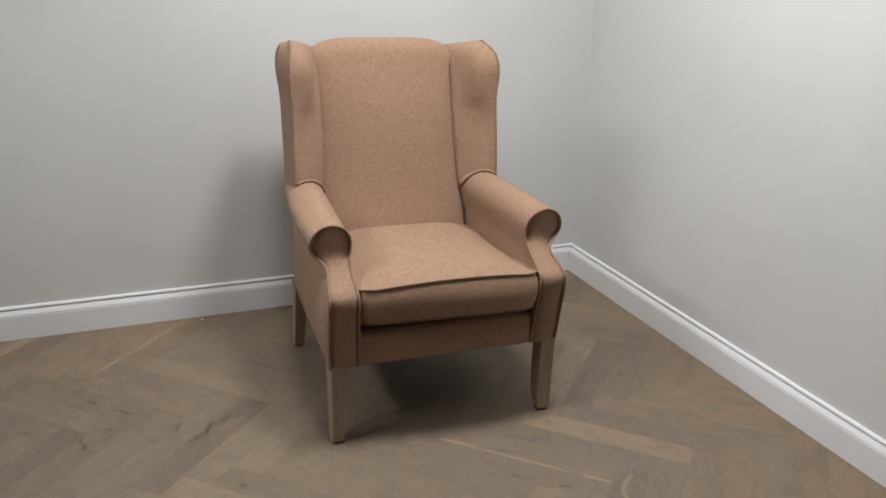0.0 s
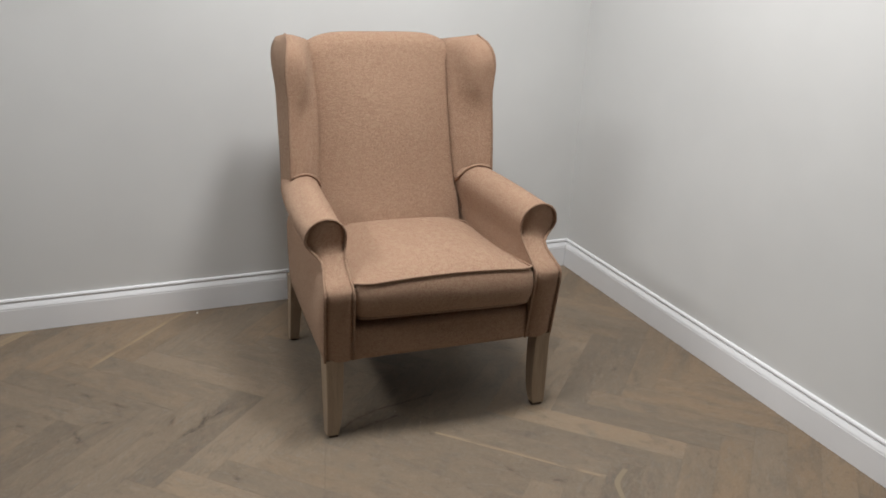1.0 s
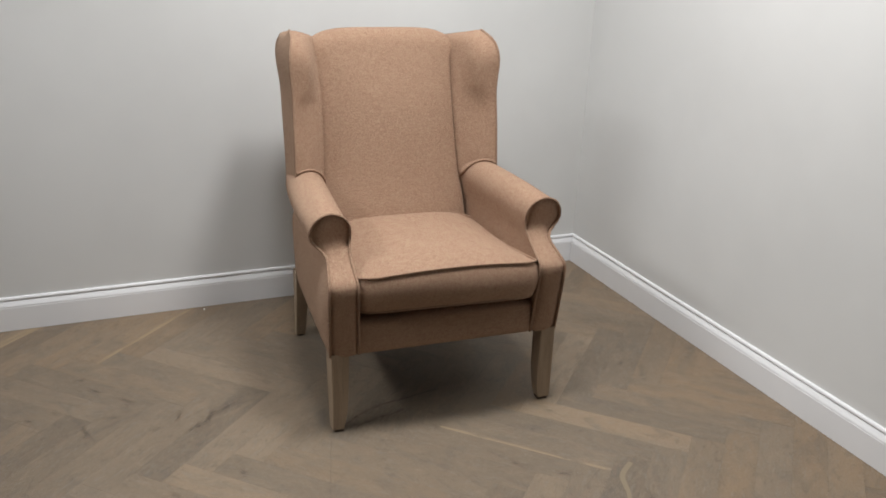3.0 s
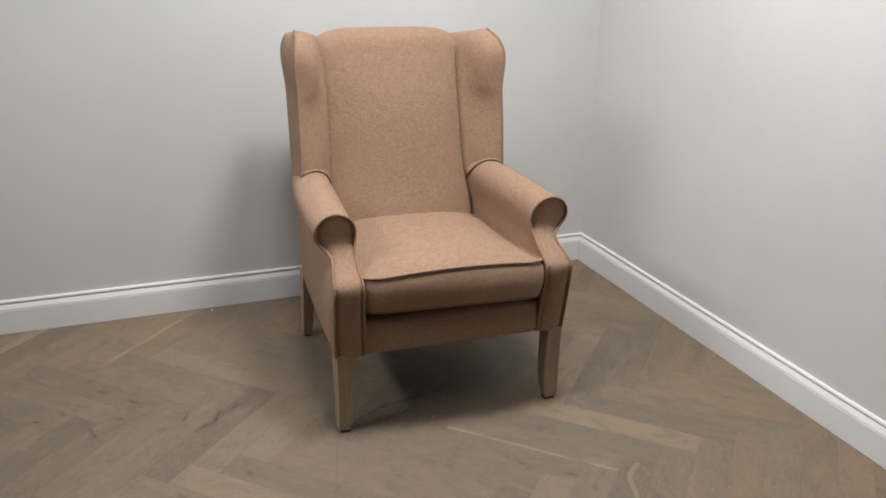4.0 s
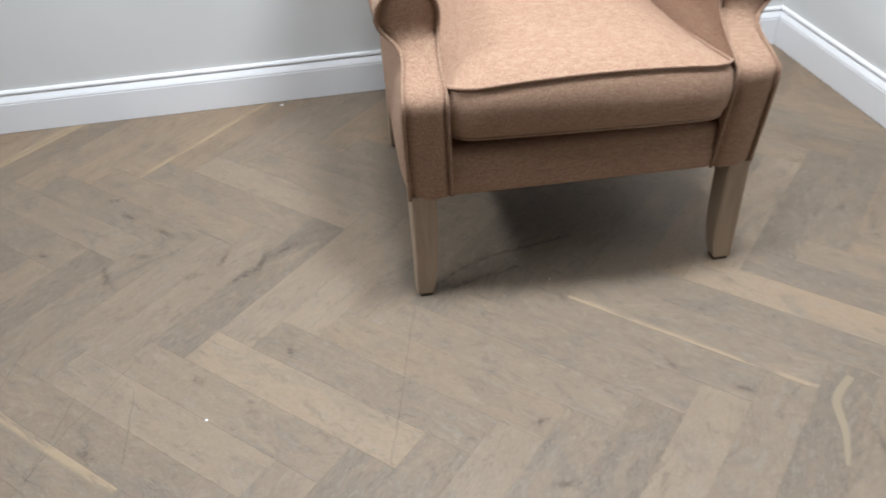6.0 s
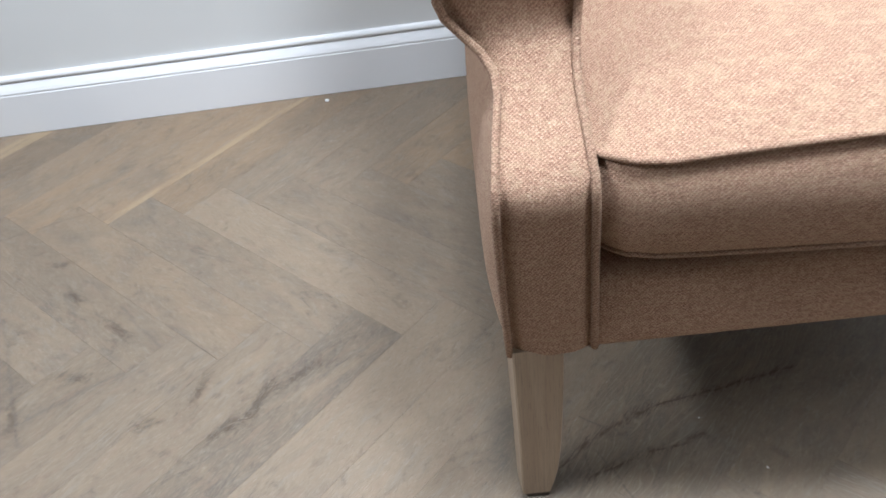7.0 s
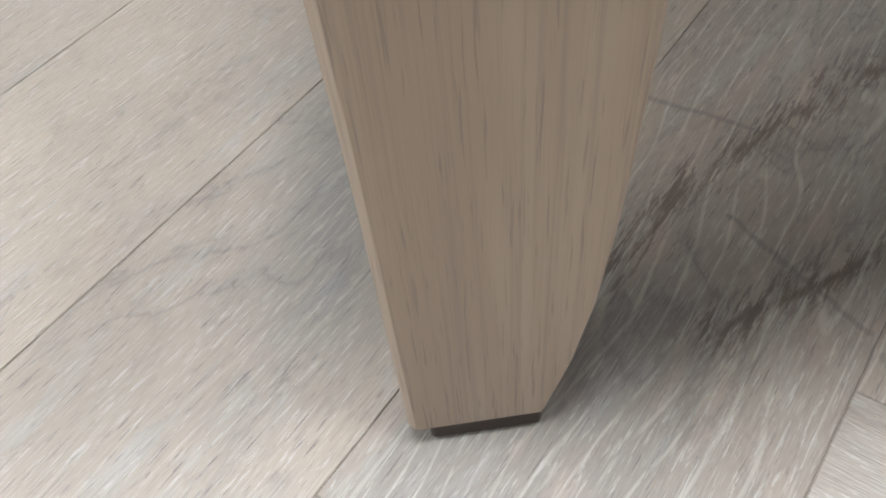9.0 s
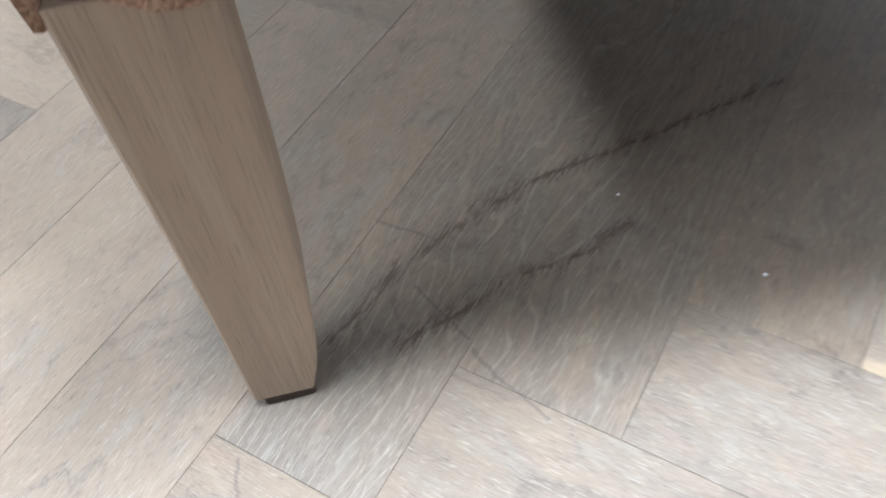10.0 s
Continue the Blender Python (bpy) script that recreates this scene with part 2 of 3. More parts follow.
def fabric_cloth(name, dark):
    """A woven wool twill: diagonal ribs about 3 mm apart, broken into yarns of three shades."""
    n = Nodes(name)
    p = n.add("ShaderNodeTexCoord").outputs["Object"]
    yarn = n.noise(p, 520.0, 2.0, 0.6)
    slub = n.noise(n.scaled(p, 1.0, 1.0, 0.6), 330.0, 4.0, 0.75)
    fibre = n.noise(p, 2400.0, 2.0, 0.6)
    broad = n.noise(p, 7.0, 3.0, 0.6)
    split = n.add("ShaderNodeSeparateXYZ", Vector=p)
    x, y, z = split.outputs[0], split.outputs[1], split.outputs[2]
    wander = n.math("MULTIPLY", n.math("SUBTRACT", n.noise(p, 80.0, 4.0, 0.6), 0.5), 18.0)
    across = n.math("SUBTRACT", n.math("SUBTRACT", x, z), y)
    along = n.math("ADD", n.math("ADD", x, z), n.math("MULTIPLY", y, 0.35))
    rib = n.math("SINE", n.math("ADD", n.math("MULTIPLY", across, 1560.0), wander))
    stitch = n.math("SINE", n.math("ADD", n.math("MULTIPLY", along, 1750.0), n.math("ADD", wander, n.math("MULTIPLY", rib, 1.1))))
    weave = n.math("ADD", n.math("MULTIPLY", rib, 0.52), n.math("MULTIPLY", stitch, 0.48))
    base = n.mix(n.step(yarn, 0.40, 0.60), (0.255 * dark, 0.139 * dark, 0.090 * dark), (0.400 * dark, 0.247 * dark, 0.168 * dark))
    base = n.mix(n.math("MULTIPLY", n.step(slub, 0.52, 0.68), 0.55), base, (0.545 * dark, 0.401 * dark, 0.285 * dark))
    base = n.mix(n.math("MULTIPLY", n.step(slub, 0.48, 0.34), 0.55), base, (0.150 * dark, 0.080 * dark, 0.056 * dark))
    base = n.mix(n.math("MULTIPLY", n.step(weave, 0.1, -0.75), 0.54), base, (0.120 * dark, 0.063 * dark, 0.044 * dark))
    base = n.mix(n.math("MULTIPLY", n.step(weave, 0.25, 0.9), 0.40), base, (0.545 * dark, 0.395 * dark, 0.288 * dark))
    base = n.mix(n.math("MULTIPLY", n.step(broad, 0.5, 0.8), 0.25), base, (0.330 * dark, 0.220 * dark, 0.151 * dark))
    weft = n.noise(n.scaled(p, 1.0, 1.0, 6.0), 60.0, 4.0, 0.7)
    warp = n.noise(n.scaled(p, 6.0, 6.0, 1.0), 52.0, 4.0, 0.7)
    base = n.mix(n.math("MULTIPLY", n.step(weft, 0.44, 0.64), 0.36), base, (0.440 * dark, 0.331 * dark, 0.211 * dark))
    base = n.mix(n.math("MULTIPLY", n.step(warp, 0.46, 0.66), 0.34), base, (0.215 * dark, 0.123 * dark, 0.080 * dark))
    n.bump(n.math("ADD", n.math("MULTIPLY", weave, 0.55), n.math("ADD", n.math("ADD", yarn, slub), n.math("MULTIPLY", fibre, 0.4))), 0.6, 0.0010)
    n.bsdf.inputs["Sheen Weight"].default_value = 0.12
    n.bsdf.inputs["Sheen Tint"].default_value = (1.0, 0.84, 0.68, 1)
    n.bsdf.inputs["Sheen Roughness"].default_value = 0.5
    return n.done(base, 0.92, 0.15)


def oak_leg(name):
    """Pale washed oak with upright grain."""
    n = Nodes(name)
    p = n.add("ShaderNodeTexCoord").outputs["Object"]
    broad = n.noise(n.scaled(p, 30.0, 30.0, 2.2), 1.6, 3.0, 0.55, 0.5)
    grain = n.noise(n.scaled(p, 760.0, 760.0, 9.0), 1.0, 3.0, 0.65, 0.35)
    pores = n.noise(n.scaled(p, 1300.0, 1300.0, 45.0), 1.0, 2.0, 0.6, 0.4)
    base = n.mix(n.step(broad, 0.35, 0.7), (0.285, 0.208, 0.142), (0.362, 0.276, 0.192))
    base = n.mix(n.math("MULTIPLY", n.step(grain, 0.48, 0.66), 0.34), base, (0.19, 0.14, 0.106))
    base = n.mix(n.math("MULTIPLY", n.step(pores, 0.57, 0.68), 0.36), base, (0.11, 0.08, 0.062))
    n.bump(n.math("ADD", grain, n.math("MULTIPLY", pores, 0.8)), 0.3, -0.0006)
    return n.done(base, 0.55, 0.35)


def painted(name, colour, rough, grain, depth):
    n = Nodes(name)
    p = n.add("ShaderNodeTexCoord").outputs["Object"]
    fine = n.noise(p, grain, 3.0, 0.6)
    broad = n.noise(p, 1.3, 4.0, 0.6)
    darker = tuple(c * 0.94 for c in colour)
    n.bump(fine, 0.12, depth)
    return n.done(n.mix(n.step(broad, 0.35, 0.7), darker, colour), rough, 0.35)


OAK = oak_floor("limed_oak_planks", False)
OAK_REST = oak_floor("limed_oak_planks_far", True)
CLOTH = fabric_cloth("terracotta_wool", 1.0)
# the same cloth darkened: the shade line along cords and seams, put into colour
SHADED_CLOTH = fabric_cloth("terracotta_wool_shaded", 0.86)
SHADED_SEAM = fabric_cloth("terracotta_wool_seam_shaded", 0.86)
LEG = oak_leg("washed_oak")
WALL = painted("grey_wall_paint", (0.67, 0.668, 0.655), 0.7, 260.0, 0.0006)
WHITE = painted("white_gloss_paint", (0.80, 0.80, 0.81), 0.5, 120.0, 0.0004)
# mid grey for the unseen ceiling, lowered so that it returns less bounce
CEIL = painted("dimmed_ceiling_paint", (0.42, 0.42, 0.41), 0.8, 200.0, 0.0005)
LINING = painted("black_lining", (0.02, 0.02, 0.02), 0.9, 800.0, 0.0005)
GLIDE = painted("black_nylon", (0.045, 0.028, 0.019), 0.5, 400.0, 0.0002)
# dark taupe chosen for the unseen walls so they bounce little fill light
FAR_WALL = painted("dim_unseen_wall_paint", (0.20, 0.187, 0.172), 0.75, 260.0, 0.0006)
FLECK = painted("white_fleck", (0.75, 0.74, 0.72), 0.7, 900.0, 0.0002)
GROUT = painted("dark_underlay", (0.105, 0.082, 0.062), 0.9, 90.0, 0.0005)


# ---- mesh helpers ----
def finish(ob, bm, material, smooth=True):
    bmesh.ops.recalc_face_normals(bm, faces=bm.faces)
    for f in bm.faces:
        f.smooth = smooth
    bm.to_mesh(ob.data)
    bm.free()
    ob.data.materials.append(material)
    return ob


def solid(name, bm, material, smooth=False):
    return finish(new(name, bpy.data.meshes.new(name)), bm, material, smooth)


def part(name, bm, material, parent, label="", smooth=True):
    ob = solid(name, bm, material, smooth)
    ob.parent = parent
    return tagged(ob, label)


def box(bm, x0, x1, y0, y1, z0, z1, bevel=0.0, segments=2):
    m = Matrix.Translation(((x0 + x1) / 2, (y0 + y1) / 2, (z0 + z1) / 2)) @ Matrix.Diagonal((x1 - x0, y1 - y0, z1 - z0, 1))
    made = bmesh.ops.create_cube(bm, size=1, matrix=m)
    if bevel:
        edges = {e for v in made["verts"] for e in v.link_edges}
        bmesh.ops.bevel(bm, geom=list(edges), offset=bevel, segments=segments, profile=0.5, affect="EDGES")
    return bm


def loft(bm, rings, closed=True, caps=True):
    """Skin rows of points that all have the same count."""
    rows = [[bm.verts.new(p) for p in ring] for ring in rings]
    count = len(rows[0])
    for a, b in zip(rows, rows[1:]):
        for i in range(count if closed else count - 1):
            j = (i + 1) % count
            bm.faces.new((a[i], a[j], b[j], b[i]))
    if caps and closed:
        bm.faces.new(rows[0][::-1])
        bm.faces.new(rows[-1])
    return rows


def tube(bm, points, radius, sides=8, closed=False):
    """A round cord along the points."""
    points = [Vector(p) for p in points]
    count = len(points)
    rings = []
    side = None
    for i, p in enumerate(points):
        a = points[(i - 1) % count] if closed or i > 0 else p
        b = points[(i + 1) % count] if closed or i < count - 1 else p
        way = (b - a).normalized()
        if side is None:
            side = way.orthogonal().normalized()
        side = (side - way * side.dot(way)).normalized()
        up = way.cross(side)
        rings.append([p + radius * (math.cos(t) * side + math.sin(t) * up) for t in (2 * math.pi * k / sides for k in range(sides))])
    if closed:
        rings.append(rings[0])
        loft(bm, rings, True, False)
        bmesh.ops.remove_doubles(bm, verts=bm.verts, dist=1e-6)
    else:
        loft(bm, rings)
    return bm


def curve(knots, t):
    """Smooth interpolation through (t, value) knots."""
    if t <= knots[0][0]:
        return knots[0][1]
    for i in range(len(knots) - 1):
        (t0, v0), (t1, v1) = knots[i], knots[i + 1]
        if t <= t1:
            before = knots[i - 1] if i else knots[i]
            after = knots[i + 2] if i + 2 < len(knots) else knots[i + 1]
            m0 = (v1 - before[1]) / (t1 - before[0])
            m1 = (after[1] - v0) / (after[0] - t0)
            h = t1 - t0
            s = (t - t0) / h
            return (2 * s**3 - 3 * s**2 + 1) * v0 + (s**3 - 2 * s**2 + s) * h * m0 + (3 * s**2 - 2 * s**3) * v1 + (s**3 - s**2) * h * m1
    return knots[-1][1]


# ---- room ----
ROOM_W, ROOM_D, ROOM_H = 8.0, 8.0, 2.55
FACE = 0.016


def wall(name, x0, x1, y0, y1, paint=WALL, label="pale grey painted plaster wall"):
    ob = solid(name, box(bmesh.new(), x0, x1, y0, y1, 0.002, ROOM_H), paint)
    return tagged(ob, label, "wall", kind="structure")


wall("wall_north", -ROOM_W, FACE + 0.12, FACE, FACE + 0.12)
wall("wall_east", FACE, FACE + 0.12, -ROOM_D, FACE)
# two unseen walls added to close the room, dark to hold fill light down
wall("wall_south", -ROOM_W, FACE + 0.12, -ROOM_D - 0.12, -ROOM_D, FAR_WALL, "unseen plain wall, kept dark taupe to cut bounced light")
wall("wall_west", -ROOM_W - 0.12, -ROOM_W, -ROOM_D - 0.12, FACE + 0.12, FAR_WALL, "unseen plain wall, kept dark taupe to cut bounced light")
tagged(solid("ceiling", box(bmesh.new(), -ROOM_W - 0.12, 0.14, -ROOM_D - 0.12, 0.14, ROOM_H + 0.002, ROOM_H + 0.1), CEIL), "unseen plain ceiling, greyed to cut bounced light", "ceiling", kind="structure")

PROFILE = [(0.0, 0.0), (0.0, 0.083), (0.0018, 0.0842), (0.0018, 0.0862), (0.0004, 0.0872), (0.0008, 0.089), (0.0030, 0.094), (0.0072, 0.1015), (0.0085, 0.1042),
           (0.0112, 0.1048), (0.0112, 0.1080), (0.0074, 0.1090), (0.0066, 0.1115), (0.0074, 0.1150), (0.0095, 0.1178), (0.013, 0.119), (FACE + 0.004, 0.119), (FACE + 0.004, 0.0)]


def baseboard(along):
    """A moulded skirting on the north or east wall; its outer face stands on the line 0."""
    rings = []
    for end in (0, 1):
        ring = []
        for d, z in PROFILE:
            if along == "x":
                ring.append((d - 0.0007 if end == 0 else -ROOM_W, d, z + 0.001))
            else:
                ring.append((d, d - 0.0007 if end == 0 else -ROOM_D, z + 0.001))
        rings.append(ring)
    bm = bmesh.new()
    loft(bm, rings)
    return tagged(solid("baseboard", bm, WHITE), "white painted moulded skirting board along the wall", "baseboard", kind="structure")


baseboard("x")
baseboard("y")

floor = tagged(solid("floor", box(bmesh.new(), -ROOM_W - 0.12, 0.14, -ROOM_D - 0.12, 0.14, -0.06, -0.0004), GROUT),
               "grey-brown limed oak herringbone parquet floor, scratched and veined", "floor", kind="structure")

# ---- wing chair ----
CHAIR = tagged(new("wing_chair"), "terracotta wool wing armchair with piped edges and washed oak legs", "armchair")
CHAIR.matrix_world = pose(-1.0076, -0.9788, 0, 0, 0, -2.6)
K = 1.05


def crisp(line):
    """Break the smooth shading along a sewn edge."""
    for a, b in zip(line, line[1:]):
        for e in a.link_edges:
            if e.other_vert(a) is b:
                e.smooth = False


def sized(bm):
    bmesh.ops.scale(bm, vec=(K, K, K), verts=bm.verts)
    return bm


def cloth_part(name, bm, label="", material=None, smooth=True):
    return part(name, sized(bm), material or CLOTH, CHAIR, label, smooth)


SEAT_BOTTOM = 0.225
ARM_LEVELS = [0.225, 0.26, 0.30, 0.34, 0.38, 0.405, 0.425, 0.437, 0.448, 0.46, 0.472, 0.484, 0.495, 0.508, 0.522, 0.536, 0.55, 0.563, 0.575, 0.584, 0.590, 0.5935]
ARM_FRONT = [(0.225, 0.002), (0.30, -0.010), (0.38, -0.024), (0.42, -0.031), (0.437, -0.028), (0.452, 0.000), (0.47, 0.034), (0.49, 0.060), (0.51, 0.073), (0.545, 0.071), (0.60, 0.060)]
ARM_OUT = [(0.225, 0.318), (0.30, 0.322), (0.43, 0.325), (0.46, 0.318), (0.48, 0.313), (0.50, 0.326), (0.515, 0.343), (0.535, 0.352), (0.55, 0.352)]
ARM_IN = [(0.225, 0.243), (0.40, 0.252), (0.45, 0.254), (0.48, 0.254), (0.51, 0.250), (0.54, 0.248), (0.55, 0.248)]


PADDING = 0.0135


def arm_ends(z):
    """Outer and inner half-widths of the arm's front panel at a height."""
    if z <= 0.54:
        return curve(ARM_OUT, z), curve(ARM_IN, z)
    top = math.sqrt(max(0.0, 1 - ((z - 0.54) / 0.0545) ** 2))
    return 0.300 + 0.052 * top, 0.300 - 0.052 * top


def arm(side):
    bm = bmesh.new()
    lean = 0.009 if side > 0 else 0.0
    stations = [0.0, 0.035, 0.075, 0.13, 0.25, 0.5, 0.75, 0.87, 0.925, 0.965, 1.0]
    columns = len(stations) - 1
    grid = []
    for z in ARM_LEVELS:
        out, inn = arm_ends(z)
        row = []
        for s in stations:
            swell = curve([(0.0, 0.0), (0.035, -0.0022), (0.075, -0.0012), (0.13, 0.002), (0.25, 0.005), (0.5, 0.0065)], min(s, 1 - s)) * min(1.0, max(0.0, (0.5935 - z) / 0.022))
            row.append(bm.verts.new((side * (out + (inn - out) * s) + lean * max(0.0, (0.44 - z) / 0.215), curve(ARM_FRONT, z) - swell, z)))
        grid.append(row)
    for a, b in zip(grid, grid[1:]):
        for c in range(columns):
            bm.faces.new((a[c], a[c + 1], b[c + 1], b[c]))
    loop = [row[0] for row in grid] + grid[-1][1:-1] + [row[-1] for row in reversed(grid)]
    outline = [v.co.copy() for v in loop]
    previous = loop
    for s in (0.012, 0.03, 0.06, 0.11, 0.2, 0.35, 0.55, 0.75, 0.9, 1.0):
        ring = []
        for co in outline:
            y = co.y + (0.56 - co.y) * s
            head = min(1.0, max(0.0, (co.z - 0.42) / 0.1))
            outer = min(1.0, max(0.0, (abs(co.x) - 0.25) / 0.08))
            x = abs(co.x) - (0.018 * s + 0.012 * head * s**1.8) * (1 - 0.08 * outer)
            if abs(co.x) > 0.30 and co.z > 0.49:
                x += 0.011 * min(1.0, (co.z - 0.49) / 0.03) * min(1.0, (0.594 - co.z) / 0.03) * math.sin(math.pi * s) ** 0.7
            if abs(co.x) > 0.29 and co.z < 0.46:
                foot = min(1.0, (co.z - 0.222) / 0.06) ** 0.6
                x += PADDING * foot * min(1.0, (0.46 - co.z) / 0.10) * (1 - math.exp(-s / 0.03)) * (1 - s**4)
            ring.append(bm.verts.new((side * x, y, co.z + head * (0.004 * s + 0.010 * math.sin(math.pi * s) * 0.3))))
        for i in range(len(ring) - 1):
            bm.faces.new((previous[i], previous[i + 1], ring[i + 1], ring[i]))
        bm.faces.new((previous[-1], previous[0], ring[0], ring[-1]))
        previous = ring
    crisp(loop + loop[:1])
    ob = cloth_part("arm", bm, "upholstered scroll arm")
    cord = bmesh.new()
    line = [Vector((side * (arm_ends(z)[0] + 0.001) + lean * max(0.0, (0.44 - z) / 0.215), curve(ARM_FRONT, z) - 0.001, z)) for z in ARM_LEVELS]
    line += [Vector((side * 0.300, curve(ARM_FRONT, 0.595) - 0.001, 0.5955))]
    line += [Vector((side * (arm_ends(z)[1] - 0.001) + lean * max(0.0, (0.44 - z) / 0.215), curve(ARM_FRONT, z) - 0.001, z)) for z in reversed(ARM_LEVELS)]
    tube(cord, line, 0.0036)
    part("piping", sized(cord), SHADED_CLOTH, ob, "corded edge in the chair's cloth, darkened for the shade line beside it")
    return ob


arm(-1)
arm(1)


def front_rail():
    bm = bmesh.new()
    box(bm, -0.256, 0.260, -0.004, 0.07, SEAT_BOTTOM - 0.005, 0.323, 0.020, 5)
    return cloth_part("front_rail", bm)


front_rail()
cloth_part("seat_deck", box(bmesh.new(), -0.25, 0.25, 0.17, 0.55, 0.27, 0.330, 0.006), "", SHADED_CLOTH)
cloth_part("dust_cover", box(bmesh.new(), -0.30, 0.30, 0.03, 0.545, SEAT_BOTTOM + 0.004, SEAT_BOTTOM + 0.012), "black lining cloth under the seat", LINING, False)


def cushion_point(u, v, top):
    """A point on the upper or lower skin of the seat cushion, u and v from -1 to 1."""
    x = 0.248 * u * (1 - 0.012 * v)
    y = 0.201 + 0.236 * v - 0.012 * (1 - u * u) * (v < 0) * abs(v) ** 8
    crown = (1 - u**4) * (1 - v**6)
    if top:
        z = 0.444 + 0.018 * (1 - u * u) * (v < 0) * v * v + 0.030 * crown - 0.012 * u**4 * (1 - v * v) - 0.028 * u**4 * (v + 1) / 2
    else:
        z = 0.356 + 0.003 * u * u * (u < 0) + 0.008 * (1 - u * u) - 0.004 * crown
    return Vector((x, y, z))


def cushion():
    bm = bmesh.new()
    steps = 20
    edge = [(-1 + 2 * i / steps, -1) for i in range(steps)] + [(1, -1 + 2 * i / steps) for i in range(steps)]
    edge += [(1 - 2 * i / steps, 1) for i in range(steps)] + [(-1, 1 - 2 * i / steps) for i in range(steps)]

    def rounded(u, v):
        # soften the corners seen from above
        r = 0.20
        for s in (-1, 1):
            if u * s > 1 - r and v < -1 + r:
                cu, cv = s * (1 - r), -1 + r
                d = math.hypot(u - cu, v - cv)
                if d > r:
                    return cu + (u - cu) * r / d, cv + (v - cv) * r / d
        return u, v

    rings = []
    for shrink in (0.0, 0.3, 0.55, 0.75, 0.88, 0.96):
        rings.append([cushion_point(*(c * shrink for c in rounded(*e)), True) for e in edge])
    tops = [cushion_point(*rounded(*e), True) for e in edge]
    lows = [cushion_point(*rounded(*e), False) for e in edge]
    for p in lows:
        # the lower seam rolls under at one front corner
        roll = min(1.0, max(0.0, (0.10 - p.x) / 0.3)) * (p.y < 0.1)
        p.y += 0.016 * roll
        p.z -= 0.008 + 0.002 * roll
    rings.append(tops)
    for k in range(1, 6):
        s = k / 6
        ring = []
        for e, a, b in zip(edge, tops, lows):
            out = Vector((e[0] if abs(e[0]) == 1 else 0, e[1] if abs(e[1]) == 1 else 0, 0)).normalized()
            ring.append(a.lerp(b, s) + out * 0.014 * math.sin(math.pi * s) ** 0.7)
        rings.append(ring)
    rings.append(lows)
    for shrink in (0.9, 0.6, 0.0):
        rings.append([cushion_point(*(c * shrink for c in rounded(*e)), False) for e in edge])
    rows = loft(bm, rings, True, False)
    for row in (rows[6], rows[12]):
        crisp(row + row[:1])
    bmesh.ops.remove_doubles(bm, verts=bm.verts, dist=1e-5)
    ob = cloth_part("seat_cushion", bm, "plump loose seat cushion")
    for line in (tops, lows):
        cord = bmesh.new()
        if line is tops:
            line = [p + Vector((0.0012 if p.x > 0 else -0.0012, -0.0018 if p.y < 0.2 else 0.0, 0.0026)) for p in line]
        tube(cord, line, 0.0032, 8, True)
        part("piping", sized(cord), SHADED_CLOTH if line is lows else CLOTH, ob, "corded seam")
    return ob


cushion()

SEAM_Y = [(0.36, 0.445), (0.45, 0.475), (0.56, 0.513), (0.77, 0.566), (0.94, 0.624), (1.0, 0.650)]
SEAM_X = [(0.36, 0.236), (0.50, 0.232), (0.56, 0.222), (0.77, 0.214), (0.94, 0.219), (1.0, 0.222)]
REAR_Y = [(0.22, 0.575), (0.45, 0.568), (0.61, 0.578), (0.77, 0.625), (0.94, 0.684), (1.0, 0.70)]


def back():
    bm = bmesh.new()
    columns, rows = 26, 34
    grid = []
    for r in range(rows + 1):
        s = r / rows
        row = []
        for c in range(columns + 1):
            u = math.sin(math.pi * (c / columns - 0.5))
            crease = (0.024 if u > 0 else 0.007) * max(0.0, (abs(u) - 0.94) / 0.06) ** 2
            rim = 0.956 + 0.030 * (1 - abs(u) ** 5)
            if s < 0.72:
                z = 0.36 + (rim - 0.05 - 0.36) * s / 0.72
                bulge = 0.042 * (1 - u * u) * (1 - 0.45 * s / 0.72) + 0.006 * (1 - u**6)
                y = curve(SEAM_Y, z) - bulge + crease
            else:
                a = (s - 0.72) / 0.28 * math.pi
                z0 = rim - 0.05
                depth = (curve(REAR_Y, z0) - curve(SEAM_Y, z0)) + 0.042 * (1 - u * u) * 0.55 + 0.006 * (1 - u**6)
                y = curve(REAR_Y, z0) - depth / 2 - depth / 2 * math.cos(a) + 0.018 * math.sin(a)
                z = z0 + 0.05 * math.sin(a) ** 0.8
            row.append(bm.verts.new((curve(SEAM_X, z) * u, y, z)))
        low = [bm.verts.new((v.co.x, curve(REAR_Y, 0.36), 0.36)) for v in row] if r == rows else None
        grid.append(row)
        if low:
            grid.append(low)
    for a, b in zip(grid, grid[1:]):
        for c in range(columns):
            bm.faces.new((a[c], a[c + 1], b[c + 1], b[c]))
    ob = cloth_part("backrest", bm, "tall padded inside back")
    return ob


back()

WING_FRONT = [(0.58, 0.440), (0.61, 0.443), (0.72, 0.456), (0.80, 0.469), (0.86, 0.474), (0.91, 0.473), (0.94, 0.480), (0.963, 0.500), (0.979, 0.538), (0.988, 0.59)]
WING_X = [(0.58, 0.314), (0.72, 0.313), (0.82, 0.312), (0.90, 0.318), (0.95, 0.312), (0.986, 0.298)]
WING_SWELL = [(0.54, 0.018), (0.62, 0.015), (0.68, 0.008), (0.73, 0.003), (0.78, 0.007), (0.84, 0.026), (0.90, 0.035), (0.95, 0.024), (0.986, 0.006)]


